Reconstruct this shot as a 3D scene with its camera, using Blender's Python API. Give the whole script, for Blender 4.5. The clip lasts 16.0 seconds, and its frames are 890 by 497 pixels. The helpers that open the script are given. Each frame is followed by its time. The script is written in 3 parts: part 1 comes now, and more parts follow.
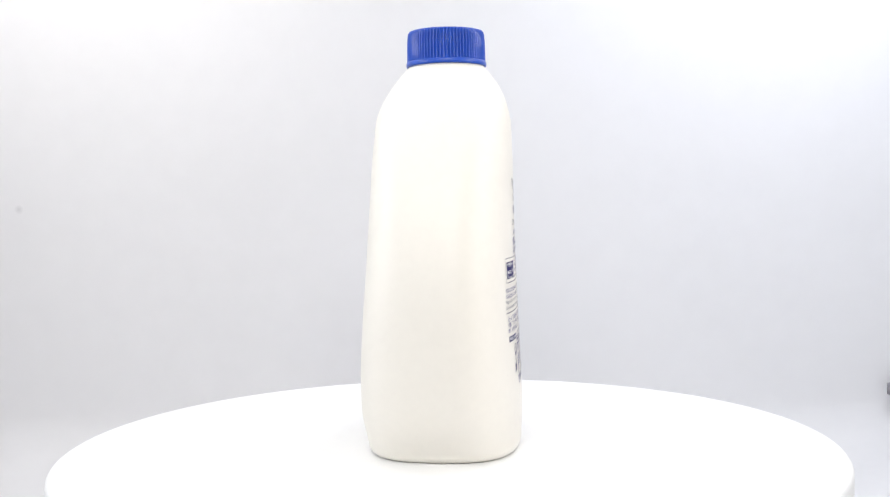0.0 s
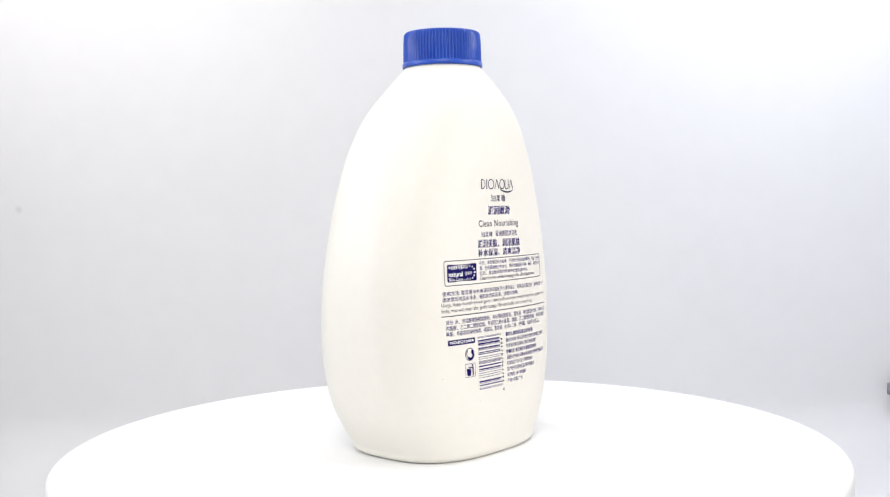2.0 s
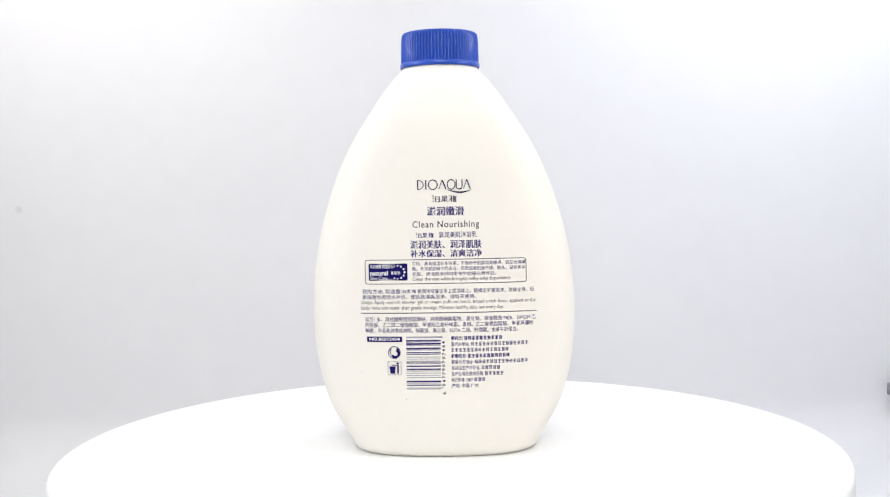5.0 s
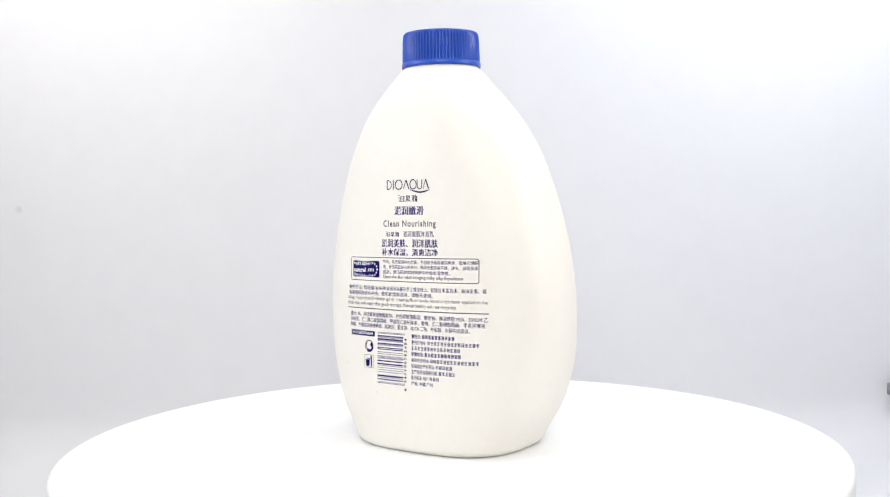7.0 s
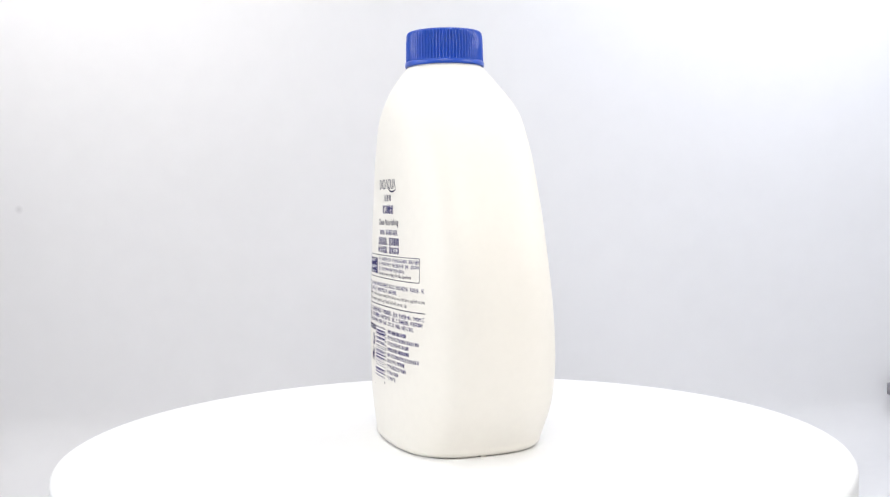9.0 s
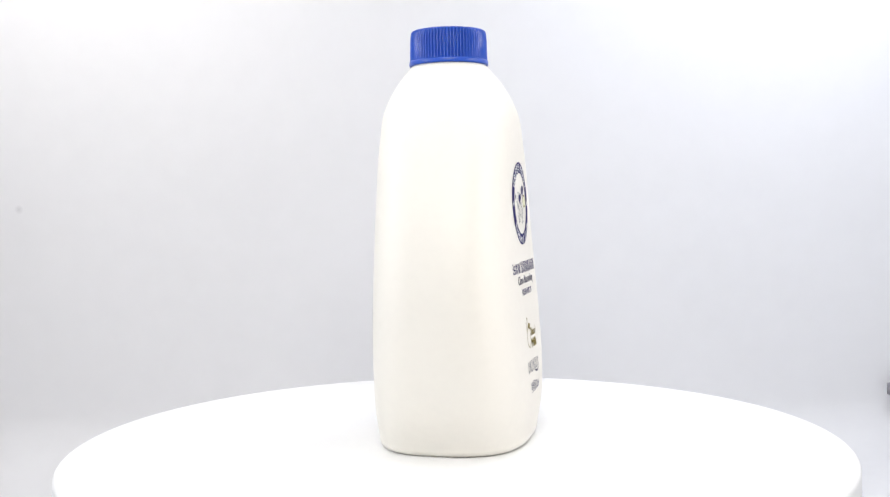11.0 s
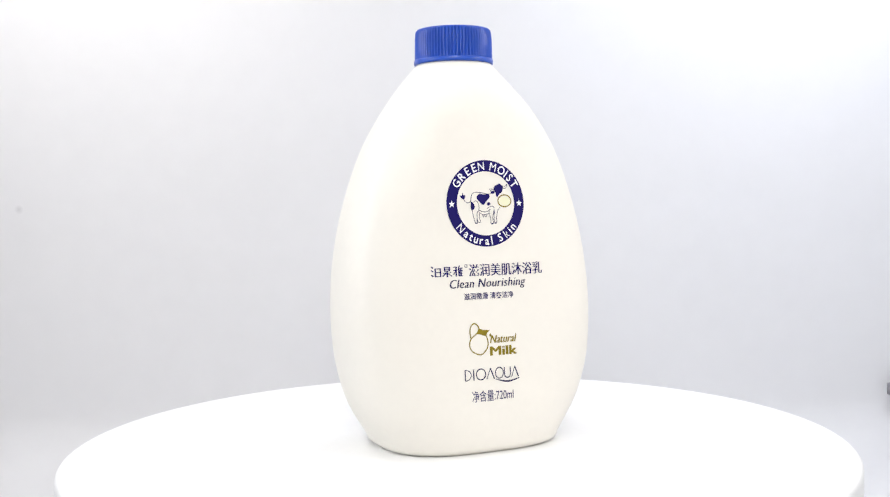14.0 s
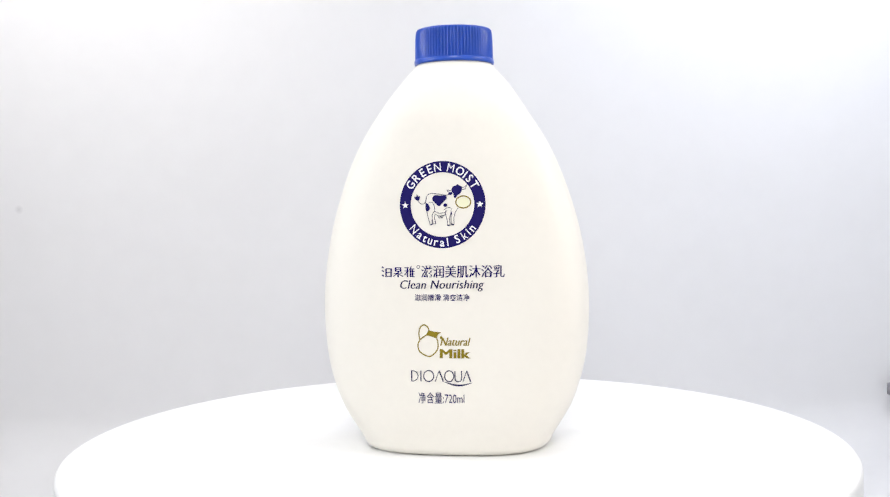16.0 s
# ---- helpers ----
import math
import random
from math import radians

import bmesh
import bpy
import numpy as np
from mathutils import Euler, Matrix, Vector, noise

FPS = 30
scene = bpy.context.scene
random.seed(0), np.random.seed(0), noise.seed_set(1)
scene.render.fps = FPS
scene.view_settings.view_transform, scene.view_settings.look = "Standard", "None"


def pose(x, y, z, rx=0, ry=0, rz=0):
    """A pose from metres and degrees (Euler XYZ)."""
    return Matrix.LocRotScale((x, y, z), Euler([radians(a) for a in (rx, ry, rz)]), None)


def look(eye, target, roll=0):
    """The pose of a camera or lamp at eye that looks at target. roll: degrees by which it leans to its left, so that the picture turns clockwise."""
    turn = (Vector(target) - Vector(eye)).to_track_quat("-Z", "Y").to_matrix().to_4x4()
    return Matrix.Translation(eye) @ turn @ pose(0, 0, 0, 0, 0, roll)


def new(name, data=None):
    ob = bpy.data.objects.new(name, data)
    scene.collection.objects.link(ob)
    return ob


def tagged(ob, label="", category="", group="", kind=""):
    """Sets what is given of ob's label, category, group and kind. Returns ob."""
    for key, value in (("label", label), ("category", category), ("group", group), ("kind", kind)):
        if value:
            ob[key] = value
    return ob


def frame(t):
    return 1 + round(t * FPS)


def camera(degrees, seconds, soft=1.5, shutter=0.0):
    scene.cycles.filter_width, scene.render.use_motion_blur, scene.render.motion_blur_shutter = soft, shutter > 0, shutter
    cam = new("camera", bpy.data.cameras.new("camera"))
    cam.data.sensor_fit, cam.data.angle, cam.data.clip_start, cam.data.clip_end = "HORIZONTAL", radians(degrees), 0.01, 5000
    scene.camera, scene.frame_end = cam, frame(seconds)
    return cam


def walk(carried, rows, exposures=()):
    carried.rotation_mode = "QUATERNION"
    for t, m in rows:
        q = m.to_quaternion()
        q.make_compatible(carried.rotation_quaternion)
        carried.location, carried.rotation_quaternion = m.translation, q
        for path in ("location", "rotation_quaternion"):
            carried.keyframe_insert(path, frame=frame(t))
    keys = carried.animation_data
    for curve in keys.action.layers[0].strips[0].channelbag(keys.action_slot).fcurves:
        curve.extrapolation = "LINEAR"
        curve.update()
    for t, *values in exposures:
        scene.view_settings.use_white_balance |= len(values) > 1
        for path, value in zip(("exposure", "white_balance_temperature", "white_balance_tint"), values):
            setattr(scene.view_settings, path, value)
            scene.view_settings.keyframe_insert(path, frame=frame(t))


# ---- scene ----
# ---- camera ----
EYE = (0.0, -0.465, 0.10556)
AIM = (-0.00188, 0.53409, 0.06300)
cam = camera(46.37, 16.0, soft=1.25)
walk(cam, [(0.0, look(EYE, AIM, -1.01)), (16.0, look(EYE, AIM, -1.01))])

# ---- light: a white photo tent, lit from roof and sides, plus added front and backdrop lamps ----
scene.view_settings.exposure = -0.085
world = bpy.data.worlds.new("world")
scene.world = world
world.use_nodes = True
world.node_tree.nodes["Background"].inputs["Color"].default_value = (0.9, 0.95, 1.0, 1)
world.node_tree.nodes["Background"].inputs["Strength"].default_value = 0.05


def area_light(name, place, target, wide, deep, watts, colour, spread=180):
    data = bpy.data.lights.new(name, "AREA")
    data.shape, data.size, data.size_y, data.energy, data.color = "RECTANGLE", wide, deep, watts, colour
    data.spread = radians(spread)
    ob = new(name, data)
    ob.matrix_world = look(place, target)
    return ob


area_light("roof_light", (0.0, -0.02, 0.555), (0.0, -0.01, 0.0), 0.56, 0.24, 1.06, (1.0, 0.982, 0.965))
# unseen pair, added to lift and tint the two halves of the backdrop
area_light("backdrop_wash", (0.335, 0.24, 0.565), (0.39, 0.47, 0.20), 0.22, 0.06, 1.54, (0.855, 0.897, 1.0))
area_light("backdrop_wash", (-0.335, 0.24, 0.565), (-0.38, 0.47, 0.20), 0.22, 0.06, 1.15, (1.0, 0.975, 0.945))
# unseen fill, added to brighten the bottle's front
area_light("front_fill", (0.0, -0.43, 0.31), (0.0, 0.10, 0.0), 0.22, 0.08, 0.68, (1.0, 0.985, 0.96), 130)
area_light("side_light", (0.435, -0.14, 0.20), (0.0, -0.04, 0.09), 0.20, 0.30, 0.37, (1.0, 0.985, 0.97), 90)
area_light("side_light", (-0.435, -0.14, 0.20), (0.0, -0.04, 0.09), 0.20, 0.30, 0.38, (0.90, 0.945, 1.0), 90)


# ---- materials ----
def material(name, colour, rough=0.5, metal=0.0, mottle=0.0, scale=40.0, bump=0.0, bump_scale=400.0, other=None, coat=0.0, sub=0.0, gloss=0.5):
    """A principled surface with two scales of colour variation and a fine relief."""
    mat = bpy.data.materials.new(name)
    mat.use_nodes = True
    nt = mat.node_tree
    b = nt.nodes["Principled BSDF"]
    b.inputs["Roughness"].default_value, b.inputs["Metallic"].default_value = rough, metal
    b.inputs["Coat Weight"].default_value = coat
    b.inputs["Specular IOR Level"].default_value = gloss
    b.inputs["Base Color"].default_value = (*colour, 1)
    if sub:
        b.inputs["Subsurface Weight"].default_value = sub
        b.inputs["Subsurface Radius"].default_value = (1.0, 0.8, 0.6)
        b.inputs["Subsurface Scale"].default_value = 0.004
    co = nt.nodes.new("ShaderNodeTexCoord")
    if mottle:
        big, small = nt.nodes.new("ShaderNodeTexNoise"), nt.nodes.new("ShaderNodeTexNoise")
        big.inputs["Scale"].default_value, small.inputs["Scale"].default_value = scale, scale * 9
        big.inputs["Detail"].default_value = small.inputs["Detail"].default_value = 3
        mix, ramp = nt.nodes.new("ShaderNodeMath"), nt.nodes.new("ShaderNodeMix")
        mix.operation = "MULTIPLY"
        ramp.data_type = "RGBA"
        for n in (big, small):
            nt.links.new(co.outputs["Object"], n.inputs["Vector"])
        nt.links.new(big.outputs["Fac"], mix.inputs[0])
        nt.links.new(small.outputs["Fac"], mix.inputs[1])
        ramp.inputs["A"].default_value = (*colour, 1)
        ramp.inputs["B"].default_value = (*(other or [c * (1 - mottle) for c in colour]), 1)
        gain = nt.nodes.new("ShaderNodeMath")
        gain.operation = "MULTIPLY_ADD"
        gain.use_clamp = True
        gain.inputs[1].default_value, gain.inputs[2].default_value = 4.0, -0.6
        nt.links.new(mix.outputs[0], gain.inputs[0])
        nt.links.new(gain.outputs[0], ramp.inputs["Factor"])
        nt.links.new(ramp.outputs["Result"], b.inputs["Base Color"])
    if bump:
        n, r = nt.nodes.new("ShaderNodeTexNoise"), nt.nodes.new("ShaderNodeBump")
        n.inputs["Scale"].default_value = bump_scale
        n.inputs["Detail"].default_value = 4
        r.inputs["Strength"].default_value, r.inputs["Distance"].default_value = bump, 0.0004
        nt.links.new(co.outputs["Object"], n.inputs["Vector"])
        nt.links.new(n.outputs["Fac"], r.inputs["Height"])
        nt.links.new(r.outputs["Normal"], b.inputs["Normal"])
    return mat


PLASTIC = material("cream_plastic", (0.800, 0.768, 0.704), 0.50, gloss=0.4, mottle=0.02, scale=30, bump=0.04, bump_scale=900)
BLUE = material("blue_plastic", (0.016, 0.076, 0.46), 0.30, mottle=0.10, scale=60, bump=0.05, bump_scale=1500, gloss=0.4)
NAVY = material("navy_ink", (0.010, 0.006, 0.105), 0.6, mottle=0.12, scale=300, gloss=0.12)
PRINT = material("blue_violet_ink", (0.024, 0.019, 0.17), 0.6, mottle=0.12, scale=300, gloss=0.12)
GREY_INK = material("grey_ink", (0.028, 0.026, 0.085), 0.6, mottle=0.12, scale=300, gloss=0.12)
WHITE_INK = material("white_ink", (0.82, 0.82, 0.84), 0.45)
MUZZLE = material("pale_lime_ink", (0.80, 0.79, 0.58), 0.6, gloss=0.1)
GOLD = material("olive_gold_ink", (0.24, 0.18, 0.012), 0.5, mottle=0.12, scale=300, gloss=0.2)
TABLE = material("white_table_paint", (0.88, 0.88, 0.875), 0.42, mottle=0.015, scale=25, bump=0.02, bump_scale=700)
SHEET = material("white_backdrop_sheet", (0.80, 0.80, 0.81), 0.75, mottle=0.02, scale=5, bump=0.05, bump_scale=250)
TENT = material("white_tent_cloth", (0.66, 0.66, 0.67), 0.85, mottle=0.02, scale=8, bump=0.08, bump_scale=500)
GREY = material("lump_grey", (0.30, 0.29, 0.32), 0.7, mottle=0.1, scale=60)
SMUDGE = material("grey_smudge", (0.70, 0.70, 0.71), 0.75)


def fade_smudge(mat):
    """The stain is densest in its middle and fades into the sheet's own white."""
    nt = mat.node_tree
    co, ball, mix = nt.nodes.new("ShaderNodeTexCoord"), nt.nodes.new("ShaderNodeTexGradient"), nt.nodes.new("ShaderNodeMix")
    grow = nt.nodes.new("ShaderNodeMapping")
    grow.inputs["Scale"].default_value = (230, 230, 230)
    ball.gradient_type, mix.data_type = "SPHERICAL", "RGBA"
    mix.inputs["A"].default_value, mix.inputs["B"].default_value = (0.80, 0.80, 0.81, 1), (0.66, 0.66, 0.67, 1)
    nt.links.new(co.outputs["Object"], grow.inputs["Vector"])
    nt.links.new(grow.outputs["Vector"], ball.inputs["Vector"])
    nt.links.new(ball.outputs["Fac"], mix.inputs["Factor"])
    nt.links.new(mix.outputs["Result"], nt.nodes["Principled BSDF"].inputs["Base Color"])


fade_smudge(SMUDGE)


# ---- mesh helpers ----
def mesh_of(name, verts, faces, mat, smooth=True):
    me = bpy.data.meshes.new(name)
    me.from_pydata(verts, [], faces)
    me.materials.append(mat)
    if smooth:
        me.polygons.foreach_set("use_smooth", [True] * len(me.polygons))
    me.update()
    return me


def part(name, me, parent, label=""):
    ob = new(name, me)
    ob.parent = parent
    return tagged(ob, label)


def spun(name, profile, mat, steps=128):
    """A body of revolution about z, from (radius, height) pairs, closed at both ends."""
    verts, faces = [], []
    for r, z in profile:
        for k in range(steps):
            a = 2 * math.pi * k / steps
            verts.append((r * math.cos(a), r * math.sin(a), z))
    for i in range(len(profile) - 1):
        for k in range(steps):
            a, b = i * steps + k, i * steps + (k + 1) % steps
            faces.append((a, b, b + steps, a + steps))
    faces.append(tuple(reversed(range(steps))))
    faces.append(tuple(range((len(profile) - 1) * steps, len(profile) * steps)))
    return mesh_of(name, verts, faces, mat)


# ---- the tent ----
def backdrop():
    """One sheet: floor, a wide bend, the back; with a slight sag."""
    floor_z, back_y, bend = -0.125, 0.480, 0.050
    line = [(-0.80, floor_z), (-0.4, floor_z), (0.0, floor_z)]
    for k in range(17):
        a = math.pi / 2 * k / 16
        line.append((back_y - bend + bend * math.sin(a), floor_z + bend - bend * math.cos(a)))
    line += [(back_y + 0.01 * k, floor_z + bend + 0.1 * k) for k in range(1, 7)]
    xs = np.linspace(-0.52, 0.52, 41)
    verts, faces = [], []
    for i, (y, z) in enumerate(line):
        for x in xs:
            wave = 0.0012 * noise.noise(Vector((x * 6, y * 6, z * 6)))
            verts.append((x, y + wave, z + wave))
    n = len(xs)
    for i in range(len(line) - 1):
        for k in range(n - 1):
            a = i * n + k
            faces.append((a, a + 1, a + n + 1, a + n))
    ob = new("backdrop", mesh_of("backdrop", verts, faces, SHEET))
    m = ob.modifiers.new("thickness", "SOLIDIFY")
    m.thickness, m.offset = 0.0015, -1
    return tagged(ob, "plain white sheet curving up from the floor of the photo tent", "backdrop", kind="structure")


def slab(name, x0, x1, y0, y1, z0, z1, mat, label):
    bm = bmesh.new()
    bmesh.ops.create_cube(bm, size=1)
    for v in bm.verts:
        v.co = ((x0 + x1) / 2 + v.co.x * (x1 - x0), (y0 + y1) / 2 + v.co.y * (y1 - y0), (z0 + z1) / 2 + v.co.z * (z1 - z0))
    me = bpy.data.meshes.new(name)
    bm.to_mesh(me)
    bm.free()
    me.materials.append(mat)
    return tagged(new(name, me), label, name.split("_")[0], kind="structure")


backdrop()
slab("wall_west", -0.475, -0.455, -0.80, 0.60, -0.14, 0.58, TENT, "white cloth side of the photo tent")
slab("wall_east", 0.455, 0.475, -0.80, 0.60, -0.14, 0.58, TENT, "white cloth side of the photo tent")
slab("wall_south", -0.475, 0.475, -0.822, -0.802, -0.14, 0.58, TENT, "white cloth front of the photo tent")
slab("ceiling", -0.475, 0.475, -0.822, 0.60, 0.582, 0.600, TENT, "white cloth roof of the photo tent")


# ---- the turntable ----
def turntable():
    thing = tagged(new("turntable"), "round white turntable with a smooth glossy top", "turntable")
    r, e = 0.1705, 0.0022
    top = [(0.001, 0.0), (r * 0.5, 0.0), (r - e, 0.0)]
    top += [(r - e + e * math.sin(a), -e + e * math.cos(a)) for a in (0.4, 0.8, 1.2, math.pi / 2)]
    top += [(r, -0.016), (r - 0.001, -0.018), (0.001, -0.018)]
    part("disc", spun("disc", top[::-1], TABLE, 256), thing)
    part("base", spun("base", [(0.118, -0.1210), (0.120, -0.119), (0.120, -0.020), (0.119, -0.0181)], TABLE, 128), thing, "white round base under the disc")
    return thing


# ---- the bottle ----
# height, half width, half depth to the front and to the back, squareness of the front and of the back
PROFILE = (
    (0.0036, 0.0415, 0.0356, 0.0305, 2.95, 2.75),
    (0.0186, 0.0505, 0.0374, 0.0311, 3.15, 2.65),
    (0.0315, 0.0549, 0.0369, 0.0307, 3.45, 2.65),
    (0.0570, 0.0580, 0.0349, 0.0297, 3.70, 2.67),
    (0.0825, 0.0565, 0.0328, 0.0289, 3.70, 2.67),
    (0.1080, 0.0506, 0.0315, 0.0284, 3.60, 2.70),
    (0.1332, 0.0402, 0.0305, 0.0282, 3.35, 2.70),
    (0.1459, 0.0323, 0.0294, 0.0274, 2.95, 2.65),
    (0.1586, 0.0238, 0.0236, 0.0229, 2.10, 2.10),
    (0.1674, 0.0163, 0.0163, 0.0163, 2.00, 2.00),
)
_P = np.array(PROFILE)


def section(z):
    """Half width, depths and squareness of front and back of the body at a height."""
    zz = max(z, _P[0, 0])
    i = int(np.clip(np.searchsorted(_P[:, 0], zz) - 1, 0, len(_P) - 2))
    slope = np.gradient(_P[:, 1:], _P[:, 0], axis=0)
    h = _P[i + 1, 0] - _P[i, 0]
    s = min(max((zz - _P[i, 0]) / h, 0), 1)
    a, b, c, d = 2 * s**3 - 3 * s**2 + 1, s**3 - 2 * s**2 + s, 3 * s**2 - 2 * s**3, s**3 - s**2
    out = a * _P[i, 1:] + b * h * slope[i] + c * _P[i + 1, 1:] + d * h * slope[i + 1]
    if z < zz:                      # the rounded foot
        k = (zz - z) / zz
        out[:3] -= np.array([0.0052, 0.0047, 0.0036]) * (1 - math.sqrt(max(0.0, 1 - k * k)))
    return out


def skin(u, z, side):
    """A point of the body's skin; side +1 is the front, -1 the back; u runs to the right of who looks at that side."""
    a, f, b, nf, nb = section(z)
    n = nf if side > 0 else nb
    depth = (f if side > 0 else b) * max(1e-6, 1 - min(0.999, abs(u) / a) ** n) ** (1 / n)
    return Vector((-u * side, depth * side, z))


def body_mesh():
    steps = 144
    foot = [0.0036 * (1 - math.cos(k / 10 * math.pi / 2)) for k in range(10)]
    heights = foot + list(np.linspace(0.0036, 0.1674, 112))
    verts, faces = [], []
    for z in heights:
        a, f, b, nf, nb = section(z)
        for k in range(steps):
            t = 2 * math.pi * k / steps
            c, s = math.cos(t), math.sin(t)
            n = nf if s > 0 else nb
            verts.append((a * math.copysign(abs(c) ** (2 / n), c), (f if s > 0 else b) * math.copysign(abs(s) ** (2 / n), s), z))
    rows = len(heights)
    for i in range(rows - 1):
        for k in range(steps):
            p, q = i * steps + k, i * steps + (k + 1) % steps
            faces.append((p, q, q + steps, p + steps))
    # hollow under the foot, and the closed top inside the cap
    last = len(verts)
    verts += [(v[0] * 0.9, v[1] * 0.9, 0.0012) for v in verts[:steps]]
    for k in range(steps):
        faces.append((k, last + k, last + (k + 1) % steps, (k + 1) % steps))
    faces.append(tuple(reversed(range(last, last + steps))))
    faces.append(tuple(range((rows - 1) * steps, rows * steps)))
    return mesh_of("body", verts, faces, PLASTIC)


def cap_mesh():
    """A lightly tapered screw cap with narrow upright ribs all round and a rounded top edge."""
    ribs, per = 74, 8
    steps = ribs * per
    wave = [0.0, 0.05, 0.40, 0.90, 1.0, 0.90, 0.40, 0.05]
    prof = [(0.01730, 0.1688, 0.0), (0.01730, 0.1693, 1.0), (0.01712, 0.1780, 1.0), (0.01698, 0.1797, 1.0), (0.01688, 0.1810, 0.7),
            (0.01662, 0.1819, 0.25), (0.01620, 0.18235, 0.0), (0.0150, 0.1825, 0.0), (0.0060, 0.1825, 0.0), (0.0005, 0.1825, 0.0)]
    verts, faces, flat = [], [], []
    for r, z, d in prof:
        for k in range(steps):
            a = 2 * math.pi * k / steps
            rr = r - 0.00110 * d * (1 - wave[k % per])
            verts.append((rr * math.cos(a), rr * math.sin(a), z))
    for i in range(len(prof) - 1):
        for k in range(steps):
            p, q = i * steps + k, i * steps + (k + 1) % steps
            faces.append((p, q, q + steps, p + steps))
            flat.append(False)
    faces.append(tuple(reversed(range(steps))))
    faces.append(tuple(range((len(prof) - 1) * steps, len(prof) * steps)))
    me = mesh_of("cap", verts, faces, BLUE)
    me.polygons.foreach_set("use_smooth", [not f for f in flat] + [False, False])
    return me


def rim_mesh():
    return spun("rim", [(0.0160, 0.16700), (0.0172, 0.16705), (0.01757, 0.1672), (0.01766, 0.1677), (0.01766, 0.1686), (0.01758, 0.1690), (0.01744, 0.1692), (0.0165, 0.1693)], BLUE, 160)


# ---- print on the bottle: flat shapes in millimetres, laid on the skin ----
LIFT = 0.00011


def laid(name, verts, faces, side, mat, parent, label="", lift=LIFT):
    out = []
    shift = -1.6 if side > 0 else -1.1
    for u, v in verts:
        p = skin((u + shift) * 0.001, v * 0.001, side)
        out.append(p + Vector((0, side * lift, 0)))
    me = mesh_of(name, out, faces if side > 0 else [tuple(f) for f in faces], mat, smooth=False)
    return part(name, me, parent, label)


def flowing(pts, closed=False, k=5):
    """A smooth line through the points."""
    p = [Vector(q) for q in pts]
    n, out = len(p), []
    for i in range(n if closed else n - 1):
        a = p[i - 1] if i or closed else p[0]
        b, c = p[i], p[(i + 1) % n]
        d = p[(i + 2) % n] if closed or i + 2 < n else p[-1]
        for j in range(k):
            t = j / k
            out.append(0.5 * (2 * b + (c - a) * t + (2 * a - 5 * b + 4 * c - d) * t * t + (3 * b - a - 3 * c + d) * t**3))
    if not closed:
        out.append(p[-1])
    return [tuple(q) for q in out]


class Ink:
    """Collects strips and fills, to be laid as one print."""

    def __init__(self):
        self.v, self.f = [], []

    def strip(self, pts, w, closed=False):
        pts = [Vector(p) for p in pts]
        fine = []
        n = len(pts)
        for i in range(n if closed else n - 1):
            a, b = pts[i], pts[(i + 1) % n]
            k = max(1, int((b - a).length / 2.0))
            fine += [a.lerp(b, j / k) for j in range(k)]
        if not closed:
            fine.append(pts[-1])
        base, m = len(self.v), len(fine)
        for i, p in enumerate(fine):
            q0 = fine[i - 1] if i or closed else p
            q1 = fine[(i + 1) % m] if i < m - 1 or closed else p
            d = (q1 - q0).normalized()
            s = Vector((-d.y, d.x)) * w / 2
            self.v += [tuple(p + s), tuple(p - s)]
        for i in range(m if closed else m - 1):
            a, b = base + 2 * i, base + 2 * ((i + 1) % m)
            self.f.append((a, a + 1, b + 1, b))
        return self

    def rect(self, x0, z0, x1, z1):
        return self.strip([(x0, (z0 + z1) / 2), (x1, (z0 + z1) / 2)], z1 - z0) if x1 - x0 > z1 - z0 else self.strip([((x0 + x1) / 2, z0), ((x0 + x1) / 2, z1)], x1 - x0)

    def fan(self, pts):
        """A filled outline that its own middle sees whole."""
        base = len(self.v)
        c = Vector((sum(p[0] for p in pts) / len(pts), sum(p[1] for p in pts) / len(pts)))
        self.v += [tuple(c)] + [tuple(p) for p in pts]
        n = len(pts)
        self.f += [(base, base + 1 + i, base + 1 + (i + 1) % n) for i in range(n)]
        return self

    def oval(self, x, z, rx, rz, n=24):
        return self.fan([(x + rx * math.cos(2 * math.pi * k / n), z + rz * math.sin(2 * math.pi * k / n)) for k in range(n)])

    def ring(self, x, z, rx, rz, w, n=40, a0=0.0, a1=360.0):
        full = a1 - a0 >= 360
        pts = [(x + rx * math.cos(radians(a0 + (a1 - a0) * k / n)), z + rz * math.sin(radians(a0 + (a1 - a0) * k / n))) for k in range(n + (not full))]
        return self.strip(pts, w, closed=full)

    def lay(self, name, side, mat, parent, label="", lift=LIFT):
        return laid(name, self.v, self.f, side, mat, parent, label, lift)


def letters(body, shear=0.0, bold=0.0, spacing=1.0):
    """The outline mesh of a text in the built-in font, as vertices and faces, its box moved to 0..1 wide and 0..1 high, and its shape."""
    cu = bpy.data.curves.new("text", "FONT")
    cu.body, cu.size, cu.shear, cu.offset, cu.resolution_u = body, 1.0, shear, bold, 3
    cu.space_character = spacing
    ob = bpy.data.objects.new("text", cu)
    scene.collection.objects.link(ob)
    me = bpy.data.meshes.new_from_object(ob.evaluated_get(bpy.context.evaluated_depsgraph_get()))
    v = np.array([p.co[:2] for p in me.vertices])
    f = [tuple(p.vertices) for p in me.polygons]
    bpy.data.objects.remove(ob)
    bpy.data.curves.remove(cu)
    bpy.data.meshes.remove(me)
    lo, hi = v.min(0), v.max(0)
    return (v - lo) / (hi - lo), f, hi - lo


